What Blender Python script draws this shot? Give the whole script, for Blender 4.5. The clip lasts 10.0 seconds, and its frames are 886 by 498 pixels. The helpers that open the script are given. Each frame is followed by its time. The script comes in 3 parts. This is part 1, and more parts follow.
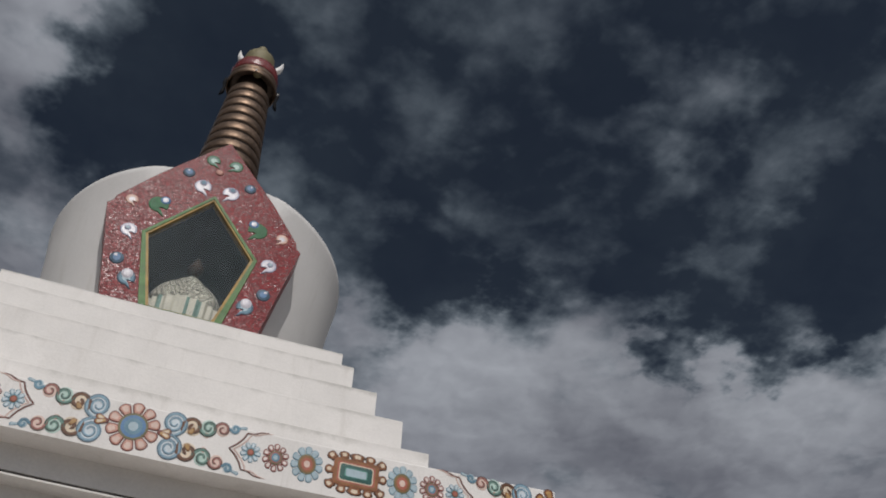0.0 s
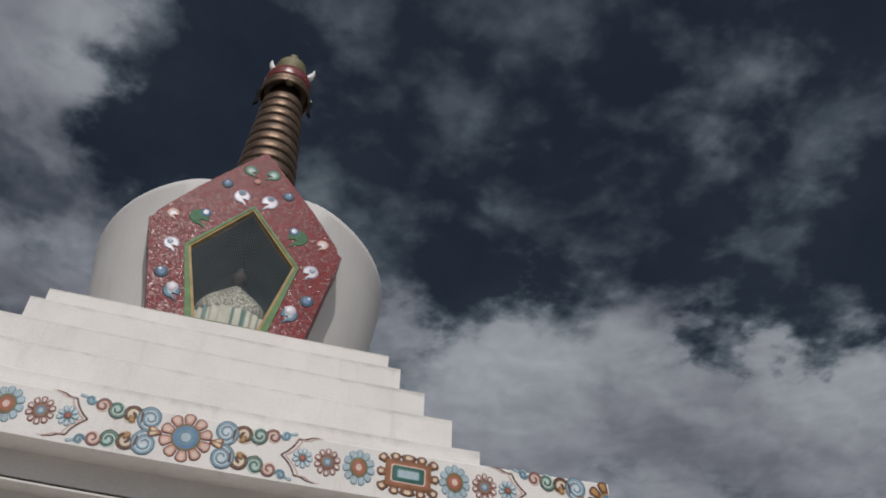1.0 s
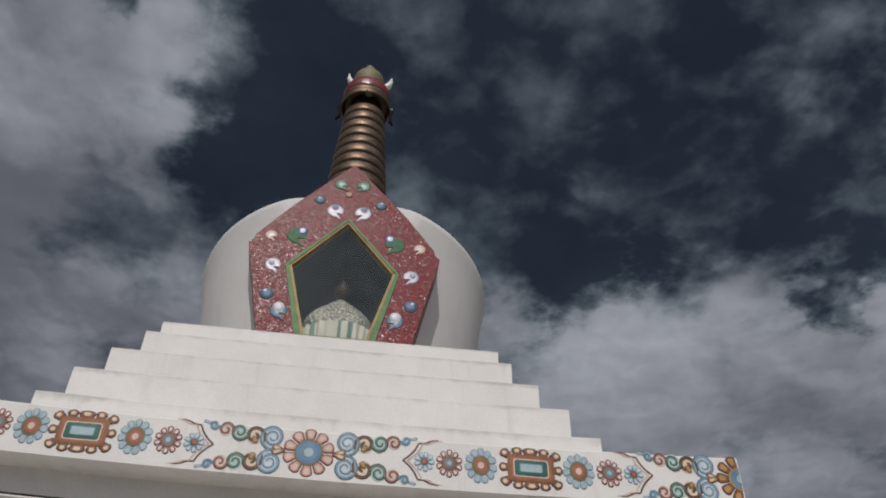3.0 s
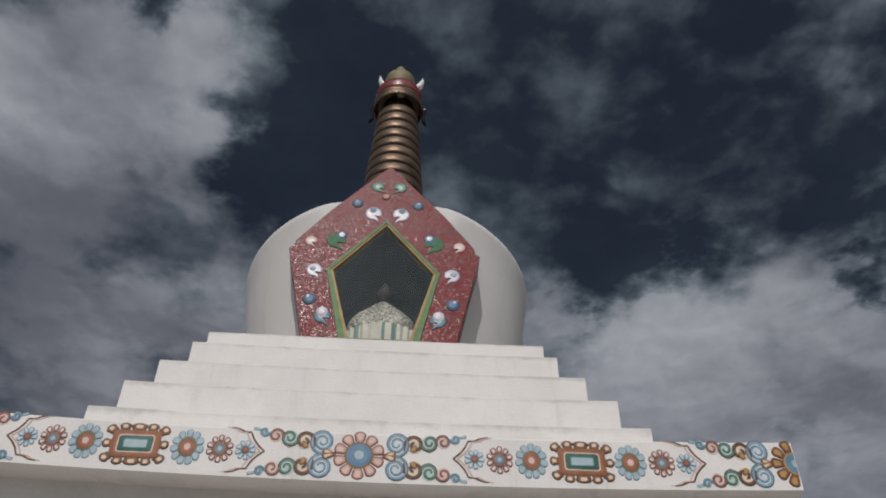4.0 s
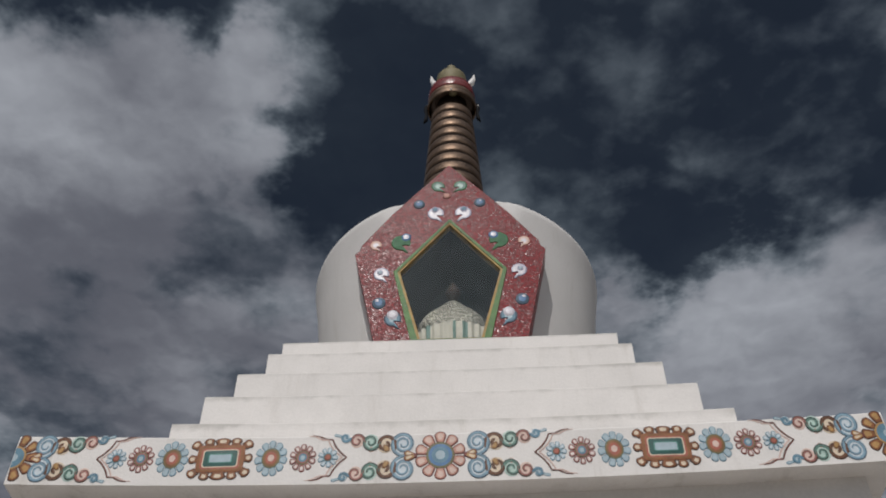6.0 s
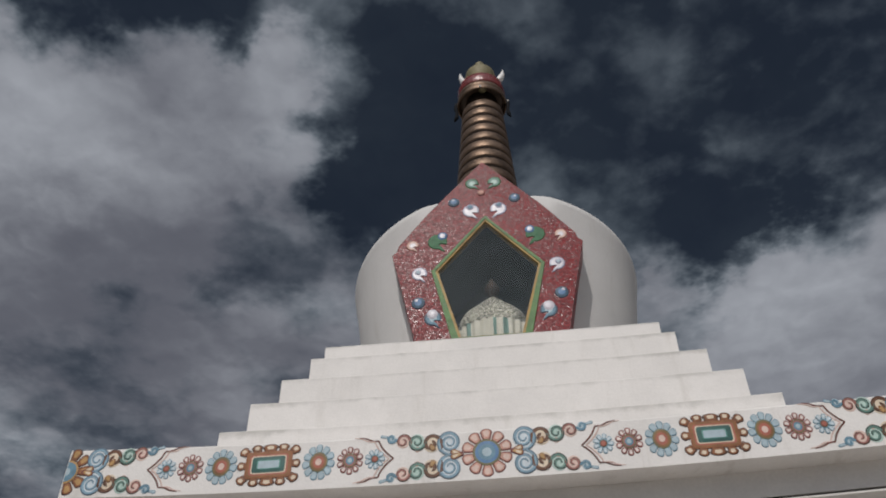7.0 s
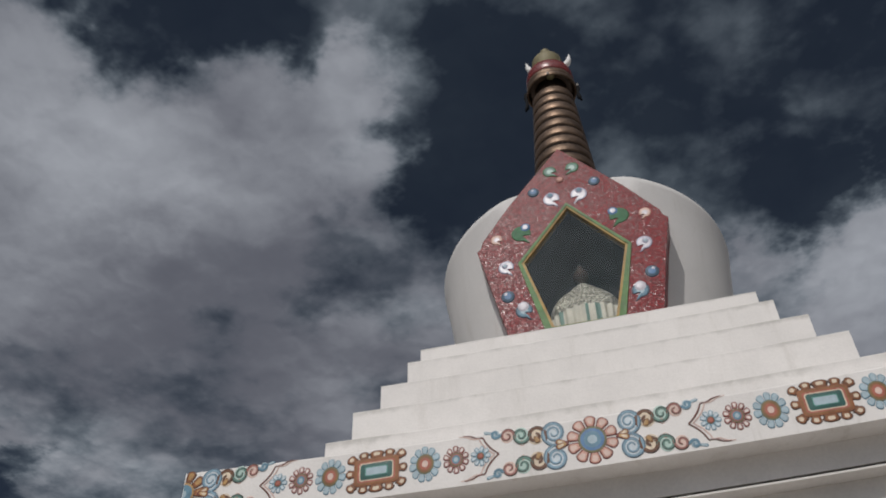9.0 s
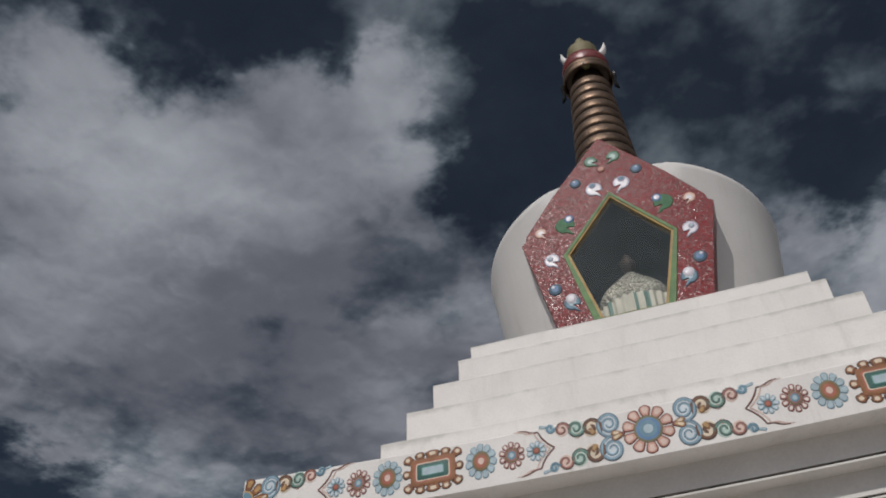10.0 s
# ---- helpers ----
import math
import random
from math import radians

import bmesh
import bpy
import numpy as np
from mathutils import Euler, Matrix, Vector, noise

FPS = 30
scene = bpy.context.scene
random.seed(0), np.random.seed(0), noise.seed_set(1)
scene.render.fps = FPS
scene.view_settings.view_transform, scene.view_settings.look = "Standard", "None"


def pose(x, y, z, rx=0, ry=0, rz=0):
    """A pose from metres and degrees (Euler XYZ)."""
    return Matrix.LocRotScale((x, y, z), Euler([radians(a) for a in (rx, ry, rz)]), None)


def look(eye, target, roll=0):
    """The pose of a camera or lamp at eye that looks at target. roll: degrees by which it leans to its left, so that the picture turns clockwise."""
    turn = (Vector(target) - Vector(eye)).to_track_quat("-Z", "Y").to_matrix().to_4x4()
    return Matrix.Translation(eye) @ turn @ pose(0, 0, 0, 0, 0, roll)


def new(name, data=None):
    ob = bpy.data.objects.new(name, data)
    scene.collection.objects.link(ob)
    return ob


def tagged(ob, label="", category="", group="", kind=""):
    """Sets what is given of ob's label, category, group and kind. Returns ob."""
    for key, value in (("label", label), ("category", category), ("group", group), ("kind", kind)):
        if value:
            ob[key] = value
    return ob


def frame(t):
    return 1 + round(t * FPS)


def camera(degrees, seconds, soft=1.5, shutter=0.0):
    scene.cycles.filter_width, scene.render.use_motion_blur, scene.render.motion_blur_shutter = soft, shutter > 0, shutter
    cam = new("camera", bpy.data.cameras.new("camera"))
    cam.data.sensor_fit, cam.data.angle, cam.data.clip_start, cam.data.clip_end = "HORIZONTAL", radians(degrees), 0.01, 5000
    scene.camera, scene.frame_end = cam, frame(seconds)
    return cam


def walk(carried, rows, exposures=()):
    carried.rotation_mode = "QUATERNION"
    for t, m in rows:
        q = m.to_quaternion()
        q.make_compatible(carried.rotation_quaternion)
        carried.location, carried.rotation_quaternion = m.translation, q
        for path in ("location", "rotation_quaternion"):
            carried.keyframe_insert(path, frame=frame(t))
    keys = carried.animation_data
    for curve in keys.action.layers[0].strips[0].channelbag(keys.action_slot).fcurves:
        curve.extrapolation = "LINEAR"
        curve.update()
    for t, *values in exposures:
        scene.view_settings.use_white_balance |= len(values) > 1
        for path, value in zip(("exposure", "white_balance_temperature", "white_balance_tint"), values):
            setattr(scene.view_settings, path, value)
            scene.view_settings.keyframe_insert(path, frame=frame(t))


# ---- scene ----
LENS = 47.5
PATH = [
    (0, 0.2286, -9.4556, 1.5532, -19.475, 46.891, -1.776),
    (0.5, 0.2304, -9.4507, 1.5555, -17.880, 46.811, -1.635),
    (1, 0.2321, -9.4459, 1.5578, -15.727, 46.708, -1.403),
    (1.5, 0.2339, -9.4410, 1.5600, -13.445, 46.607, -1.204),
    (2, 0.2357, -9.4362, 1.5623, -10.887, 46.481, -1.021),
    (2.5, 0.2374, -9.4313, 1.5645, -8.954, 46.413, -0.934),
    (4, 0.2427, -9.4168, 1.5713, -3.401, 46.214, -0.426),
    (4.5, 0.2445, -9.4120, 1.5736, -1.845, 46.162, -0.279),
    (5, 0.2462, -9.4071, 1.5758, -0.262, 46.121, -0.170),
    (5.5, 0.2480, -9.4023, 1.5781, 1.075, 46.092, -0.052),
    (7, 0.2533, -9.3877, 1.5849, 6.026, 45.976, 0.543),
    (7.5, 0.2551, -9.3829, 1.5871, 7.902, 45.938, 0.678),
    (8, 0.2568, -9.3780, 1.5894, 9.940, 45.911, 0.852),
    (8.5, 0.2586, -9.3732, 1.5916, 11.702, 45.891, 0.966),
    (9, 0.2604, -9.3683, 1.5939, 13.685, 45.878, 1.207),
    (9.5, 0.2621, -9.3635, 1.5962, 15.667, 45.864, 1.400),
    (10, 0.2639, -9.3586, 1.5984, 17.726, 45.853, 1.558),
]
cam = camera(LENS, 10.0, soft=1.9)
walk(cam, [(t, pose(x, y, z, 90 + pitch, roll, yaw)) for t, x, y, z, yaw, pitch, roll in PATH],
     exposures=[(0.0, 0.0), (10.0, 0.0)])

# ---- light ----
SUN_AZ, SUN_EL = -8.0, 48.0          # degrees from the camera's back towards the left, and above the ground


def way(az, el):
    a, e = radians(az), radians(el)
    return Vector((math.sin(a) * math.cos(e), math.cos(a) * math.cos(e), math.sin(e)))


sun_way = Vector((math.sin(radians(SUN_AZ)) * math.cos(radians(SUN_EL)),
                  -math.cos(radians(SUN_AZ)) * math.cos(radians(SUN_EL)), math.sin(radians(SUN_EL))))
sun = new("sun", bpy.data.lights.new("sun", "SUN"))
sun.data.energy, sun.data.angle, sun.data.color = 2.2, radians(0.53), (1.0, 0.965, 0.925)
sun.matrix_world = look(sun_way * 60, (0, 0, 0))


class Tree:
    """Builds node trees with few words."""

    def __init__(self, tree):
        self.tree = tree
        tree.nodes.clear()

    def node(self, kind, inputs=None, operation=None, clamp=False, feature=None):
        n = self.tree.nodes.new(kind)
        if operation:
            n.operation = operation
        if clamp:
            n.use_clamp = True
        if feature:
            n.feature, n.normalize = feature, True
        if kind == "ShaderNodeMapRange":
            n.interpolation_type = "SMOOTHSTEP"
        for key, value in (inputs or {}).items():
            if isinstance(value, bpy.types.NodeSocket):
                self.tree.links.new(value, n.inputs[key])
            else:
                n.inputs[key].default_value = value
        return n

    def maths(self, op, a, b=0.0, clamp=False):
        n = self.node("ShaderNodeMath", {0: a, 1: b}, operation=op, clamp=clamp)
        return n.outputs[0]

    def ramp(self, value, lo, hi, a=0.0, b=1.0):
        n = self.node("ShaderNodeMapRange", {0: value, 1: lo, 2: hi, 3: a, 4: b})
        return n.outputs[0]

    def mix(self, fac, a, b, blend="MIX"):
        n = self.tree.nodes.new("ShaderNodeMix")
        n.data_type, n.blend_type = "RGBA", blend
        for slot, value in ((0, fac), (6, a), (7, b)):
            if isinstance(value, bpy.types.NodeSocket):
                self.tree.links.new(value, n.inputs[slot])
            else:
                n.inputs[slot].default_value = value
        return n.outputs[2]

    def noise(self, vector, scale, detail=4.0, rough=0.55, distort=0.0):
        return self.node("ShaderNodeTexNoise", {"Vector": vector, "Scale": scale, "Detail": detail, "Roughness": rough,
                                                "Distortion": distort}).outputs["Fac"]


# sky: deep blue high-altitude air with broken grey cumulus
world = bpy.data.worlds.new("sky")
scene.world = world
world.use_nodes = True
k = Tree(world.node_tree)
out = k.node("ShaderNodeOutputWorld")
air = k.node("ShaderNodeTexSky")
air.sky_type, air.sun_disc = "NISHITA", False
air.sun_elevation, air.sun_rotation = radians(SUN_EL), math.atan2(sun_way.x, sun_way.y)
air.altitude, air.air_density, air.dust_density = 3500.0, 0.7, 0.3
ways = k.node("ShaderNodeTexCoord").outputs["Generated"]
split = k.node("ShaderNodeSeparateXYZ", {0: ways})
high = k.maths("MAXIMUM", split.outputs[2], 0.12)
flat = k.node("ShaderNodeCombineXYZ", {0: k.maths("DIVIDE", split.outputs[0], high),
                                       1: k.maths("DIVIDE", split.outputs[1], high), 2: 0.35}).outputs[0]
# cloud banks: azimuth, elevation, half width in degrees, weight
BANKS = [(-38, 48.5, 8.5, .58), (-46, 45.5, 8, .46), (-32, 50.5, 5.5, .42), (-25, 48.5, 6, .22), (-17.8, 54.2, 3.9, .46), (-25.5, 58, 3.2, .12), (-51.5, 52.5, 4.5, .22),
         (-38, 56, 7, -.34), (-49.5, 48.6, 2.6, -.48), (-20, 43, 6, .16), (-21, 45, 3, -.14), (-31, 38, 10, .18), (-41, 37, 8, .27), (-24, 34.5, 7.5, .22), (-42.5, 29.3, 3.6, -.42), (-8.5, 53, 6, -.48),
         (-10, 37.5, 9, .26), (25, 36.5, 8.5, .42), (15, 37.5, 7.5, .36), (35, 33.5, 6.5, .40), (44, 33.0, 6.8, .42), (16.5, 45.4, 3.8, -.30), (34.8, 39.6, 1.7, -.30), (42, 42.4, 4.5, -.24),
         # the last bank is unseen, behind the camera, added to brighten the pane's reflection
         (51, 43, 5.5, -.30), (39.5, 53.6, 4, .17), (38, 48, 7, .05), (23, 57, 5, -.04), (173, 50, 45, .5)]
# where the clouds stand in the sun, and where they show their grey undersides
LIT = [(19, 41.5, 4.5, .12), (42, 37.0, 4, .10), (33, 33, 6.5, -.20), (18, 34, 6, -.10), (-40, 49, 5, .12), (-48, 46.0, 5, .08), (-16, 54.5, 4, .10),
       (-42, 39, 7, -.20), (-30, 41, 8, -.22), (-18, 41, 8, -.14), (45, 32, 5, -.16)]
soft_noise = k.noise(flat, 3.2, 8.0, 0.52, 0.1)
fine_noise = k.noise(flat, 8.0, 7.0, 0.54, 0.12)
warp = k.node("ShaderNodeTexNoise", {"Vector": flat, "Scale": 6.0, "Detail": 5.0, "Roughness": 0.6})
bent = k.node("ShaderNodeVectorMath", {0: ways, 1: k.node("ShaderNodeVectorMath", {0: k.node(
    "ShaderNodeVectorMath", {0: warp.outputs["Color"], 1: (0.5, 0.5, 0.5)}, operation="SUBTRACT").outputs[0],
    "Scale": 0.20}, operation="SCALE").outputs[0]}, operation="ADD").outputs[0]
bent = k.node("ShaderNodeVectorMath", {0: bent}, operation="NORMALIZE").outputs[0]


def patches(rows):
    """The sum of soft round patches of the sky, each at its azimuth, elevation, half width and weight."""
    total = None
    for az, el, half, weight in rows:
        near = k.node("ShaderNodeVectorMath", {0: bent, 1: way(az, el)}, operation="DOT_PRODUCT").outputs["Value"]
        one = k.ramp(near, math.cos(radians(half * 1.3)), math.cos(radians(half * 0.35)), 0.0, weight)
        total = one if total is None else k.maths("ADD", total, one)
    return total


bank = patches(BANKS)
sunlit = patches(LIT)
grain_noise = k.noise(flat, 26.0, 6.0, 0.62, 0.2)
eddy = k.node("ShaderNodeTexNoise", {"Vector": flat, "Scale": 10.0, "Detail": 4.0, "Roughness": 0.6})
swirl = k.node("ShaderNodeVectorMath", {0: eddy.outputs["Color"], 1: (0.5, 0.5, 0.5)}, operation="SUBTRACT").outputs[0]
swirl = k.node("ShaderNodeVectorMath", {0: swirl, "Scale": 0.10}, operation="SCALE").outputs[0]
rolled = k.node("ShaderNodeVectorMath", {0: flat, 1: swirl}, operation="ADD").outputs[0]


def billows(vector):
    """Rounded heads of cumulus, large ones with smaller ones on them."""
    cells = k.node("ShaderNodeTexVoronoi", {"Vector": vector, "Scale": 9.0, "Detail": 2.0, "Roughness": 0.5, "Lacunarity": 2.3, "Smoothness": 0.6},
                   feature="SMOOTH_F1")
    return k.maths("SUBTRACT", 1.0, cells.outputs["Distance"])


heads = billows(rolled)
rough_part = k.maths("ADD", k.maths("MULTIPLY", k.maths("SUBTRACT", soft_noise, 0.5), 1.5),
                     k.maths("ADD", k.maths("MULTIPLY", k.maths("SUBTRACT", fine_noise, 0.5), 0.95),
                             k.maths("ADD", k.maths("MULTIPLY", k.maths("SUBTRACT", heads, 0.70), 1.15),
                                     k.maths("MULTIPLY", k.maths("SUBTRACT", grain_noise, 0.5), 0.20))))
thick = k.maths("ADD", rough_part, bank)
full = k.ramp(bank, -0.05, 0.34, 0.46, 1.0)
cover = k.maths("MULTIPLY", k.maths("POWER", k.ramp(thick, -0.34, 0.56), 1.25), full)
# the sunward side of each billow is lighter
lit_at = k.node("ShaderNodeVectorMath", {0: rolled, 1: (-0.008, 0.022, 0.0)}, operation="ADD").outputs[0]
relief = k.maths("SUBTRACT", heads, billows(lit_at))
shade = k.maths("ADD", k.ramp(k.maths("ADD", k.noise(flat, 3.4, 3.0, 0.42, 0.3), k.maths("MULTIPLY", bank, 0.12)), 0.34, 0.74, 0.52, 1.02), k.maths("MULTIPLY", relief, 1.0))
shade = k.node("ShaderNodeMath", {0: k.maths("ADD", shade, sunlit), 1: 0.40, 2: 0.35}, operation="SMOOTH_MAX").outputs[0]
fog = k.maths("MAXIMUM", cover, 0.055)
blue = k.mix(1.0, air.outputs[0], (0.235, 0.215, 0.195, 1), "MULTIPLY")
cloud = k.mix(1.0, k.mix(cover, (0.78, 1.0, 1.14, 1), (0.945, 1.0, 1.10, 1)),
              k.node("ShaderNodeCombineColor", {0: shade, 1: shade, 2: k.maths("ADD", k.maths("MULTIPLY", shade, 0.93), 0.06)}).outputs[0], "MULTIPLY")
cloud = k.mix(1.0, cloud, (2.78, 2.76, 2.84, 1), "MULTIPLY")
# clouds round the sun are far brighter
glow = k.node("ShaderNodeVectorMath", {0: ways, 1: sun_way}, operation="DOT_PRODUCT").outputs["Value"]
glow = k.ramp(glow, math.cos(radians(55)), 1.0, 1.0, 2.6)
cloud = k.mix(1.0, cloud, k.node("ShaderNodeCombineColor", {0: glow, 1: glow, 2: glow}).outputs[0], "MULTIPLY")
sky = k.mix(fog, blue, cloud)
k.tree.links.new(k.node("ShaderNodeBackground", {0: sky, 1: 0.1}).outputs[0], out.inputs[0])


# ---- materials ----
def paint(name, colour, rough=0.6, vary=0.12, scale=3.0, bump=0.15, grain=60.0, stain=None, stain_amount=0.0, metal=0.0, streak=False, coat=0.0, spec=0.3, grime=0.0):
    """A painted or plastered surface: broad patches, fine grain, optional stains, fine relief."""
    m = bpy.data.materials.new(name)
    m.use_nodes = True
    k = Tree(m.node_tree)
    place = k.node("ShaderNodeTexCoord").outputs["Object"]
    where = k.node("ShaderNodeNewGeometry").outputs["Position"]
    chance = k.node("ShaderNodeObjectInfo").outputs["Random"]
    broad, fine = k.noise(where, scale, 5.0, 0.6), k.noise(where, grain, 4.0, 0.6)
    tone = k.maths("ADD", k.ramp(broad, 0.3, 0.7, 1 - vary, 1 + vary * 0.35), k.ramp(fine, 0.25, 0.75, -vary * 0.4, vary * 0.4))
    tone = k.maths("ADD", tone, k.maths("MULTIPLY", k.maths("SUBTRACT", chance, 0.5), vary * 0.5))
    body = k.mix(1.0, (*colour, 1), k.node("ShaderNodeCombineColor", {0: tone, 1: tone, 2: tone}).outputs[0], "MULTIPLY")
    if stain:
        v = where
        if streak:
            v = k.node("ShaderNodeVectorMath", {0: where, 1: (1.0, 1.0, 0.12)}, operation="MULTIPLY").outputs[0]
        marks = k.ramp(k.noise(v, 5.0 if streak else 2.2, 8.0, 0.68, 0.4), 0.52, 0.74, 0.0, stain_amount)
        body = k.mix(marks, body, (*stain, 1))
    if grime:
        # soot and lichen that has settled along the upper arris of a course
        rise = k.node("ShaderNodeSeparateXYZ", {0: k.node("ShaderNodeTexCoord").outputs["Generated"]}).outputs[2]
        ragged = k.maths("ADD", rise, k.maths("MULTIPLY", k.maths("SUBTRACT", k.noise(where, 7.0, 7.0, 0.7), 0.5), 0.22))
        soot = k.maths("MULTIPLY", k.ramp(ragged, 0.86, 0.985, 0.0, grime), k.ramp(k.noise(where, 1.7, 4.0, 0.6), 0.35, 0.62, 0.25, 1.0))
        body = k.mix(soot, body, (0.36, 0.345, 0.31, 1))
    gloss = k.ramp(fine, 0.3, 0.7, max(rough - 0.08, 0.03), min(rough + 0.1, 1))
    relief = k.node("ShaderNodeBump", {"Strength": bump, "Distance": 0.01, "Height": k.maths("ADD", fine, k.maths("MULTIPLY", broad, 2.0))}).outputs[0]
    shader = k.node("ShaderNodeBsdfPrincipled", {"Base Color": body, "Roughness": gloss, "Metallic": metal, "Normal": relief, "Coat Weight": coat, "Specular IOR Level": spec})
    k.tree.links.new(shader.outputs[0], k.node("ShaderNodeOutputMaterial").inputs[0])
    return m


white = paint("white_limewash", (0.80, 0.765, 0.735), 0.75, 0.07, 1.6, 0.25, 45, (0.50, 0.46, 0.41), 0.5, streak=True)
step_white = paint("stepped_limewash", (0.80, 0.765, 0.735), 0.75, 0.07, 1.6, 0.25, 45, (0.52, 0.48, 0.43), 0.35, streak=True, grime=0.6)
dome_white = paint("dome_limewash", (0.70, 0.68, 0.663), 0.7, 0.06, 1.2, 0.2, 45, (0.52, 0.49, 0.45), 0.3, streak=True)
soffit_white = paint("plaster_underside", (0.72, 0.69, 0.66), 0.8, 0.1, 1.4, 0.2, 40, (0.5, 0.46, 0.42), 0.3)
# shadow of the gaps between corbels, given as a dark colour
groove = paint("shadow_gap_dark", (0.05, 0.045, 0.04), 0.9)
concrete = paint("pale_paving", (0.35, 0.325, 0.295), 0.85, 0.25, 0.7, 0.3, 25, (0.22, 0.2, 0.18), 0.5)
green = paint("green_trim_paint", (0.066, 0.18, 0.03), 0.5, 0.3, 8.0, 0.2)
gold = paint("yellow_trim_paint", (0.40, 0.24, 0.045), 0.5, 0.25, 8.0, 0.2)
copper = paint("gilt_copper", (0.17, 0.113, 0.077), 0.45, 0.35, 5.0, 0.25, 40, (0.07, 0.045, 0.032), 0.6, metal=0.75)
# near-black colour that holds the shade between the spire rings
dark_copper = paint("shade_dark_copper", (0.018, 0.011, 0.008), 0.8, 0.3, spec=0.1)
umber = paint("umber_paint", (0.085, 0.056, 0.04), 0.45, 0.35, 9.0, 0.3, spec=0.4)
brass = paint("weathered_brass", (0.24, 0.21, 0.12), 0.6, 0.35, 6.0, metal=0.25)
cap_red = paint("red_enamel", (0.20, 0.034, 0.03), 0.24, 0.3, 7.0, 0.3, spec=0.5)
horn_white = paint("white_enamel", (0.8, 0.78, 0.76), 0.4, 0.08)
iron = paint("black_iron", (0.012, 0.012, 0.014), 0.8, 0.2, spec=0.1)
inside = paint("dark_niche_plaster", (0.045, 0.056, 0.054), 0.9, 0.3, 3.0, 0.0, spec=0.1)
silver = paint("silver_brocade", (0.68, 0.65, 0.54), 0.26, 0.9, 34.0, 1.0, 90, (0.14, 0.13, 0.09), 0.7, metal=0.5)
cloth = paint("cream_silk", (0.78, 0.74, 0.62), 0.6, 0.15, 9.0)
cloth_green = paint("green_silk", (0.20, 0.34, 0.29), 0.6, 0.2, 9.0)


def mosaic(name, dark, mid, light):
    """Small chips of glossy red paint and glass, each with its own tone and tilt."""
    m = bpy.data.materials.new(name)
    m.use_nodes = True
    k = Tree(m.node_tree)
    where = k.node("ShaderNodeNewGeometry").outputs["Position"]
    chips = k.node("ShaderNodeTexVoronoi", {"Vector": where, "Scale": 72.0, "Randomness": 1.0})
    tone = k.node("ShaderNodeSeparateColor", {0: chips.outputs["Color"]})
    patch = k.noise(where, 5.0, 6.0, 0.65)
    body = k.mix(k.ramp(tone.outputs[0], 0.0, 1.0), (*dark, 1), (*mid, 1))
    body = k.mix(k.maths("MULTIPLY", k.ramp(tone.outputs[1], 0.86, 1.0), k.ramp(patch, 0.40, 0.60)), body, (*light, 1))
    body = k.mix(k.ramp(patch, 0.35, 0.75, 0.0, 0.45), body, (*dark, 1))
    body = k.mix(k.ramp(k.noise(where, 38.0, 3.0, 0.6), 0.50, 0.72, 0.0, 0.7), body, (*dark, 1))
    tilt = k.node("ShaderNodeVectorMath", {0: chips.outputs["Color"], 1: (0.5, 0.5, 0.5)}, operation="SUBTRACT").outputs[0]
    tilt = k.node("ShaderNodeVectorMath", {0: tilt, "Scale": 0.15}, operation="SCALE").outputs[0]
    lean = k.node("ShaderNodeVectorMath", {0: k.node("ShaderNodeNewGeometry").outputs["Normal"], 1: tilt}, operation="ADD").outputs[0]
    lean = k.node("ShaderNodeVectorMath", {0: lean}, operation="NORMALIZE").outputs[0]
    relief = k.node("ShaderNodeBump", {"Strength": 0.35, "Distance": 0.004, "Height": k.noise(where, 85.0, 4.0, 0.6), "Normal": lean}).outputs[0]
    shader = k.node("ShaderNodeBsdfPrincipled", {"Base Color": body, "Roughness": k.ramp(tone.outputs[2], 0.6, 1.0, 0.36, 0.18), "Normal": relief,
                                                     "Specular IOR Level": k.maths("ADD", 0.07, k.maths("MULTIPLY", k.ramp(tone.outputs[2], 0.84, 1.0), 0.09))})
    k.tree.links.new(shader.outputs[0], k.node("ShaderNodeOutputMaterial").inputs[0])
    return m


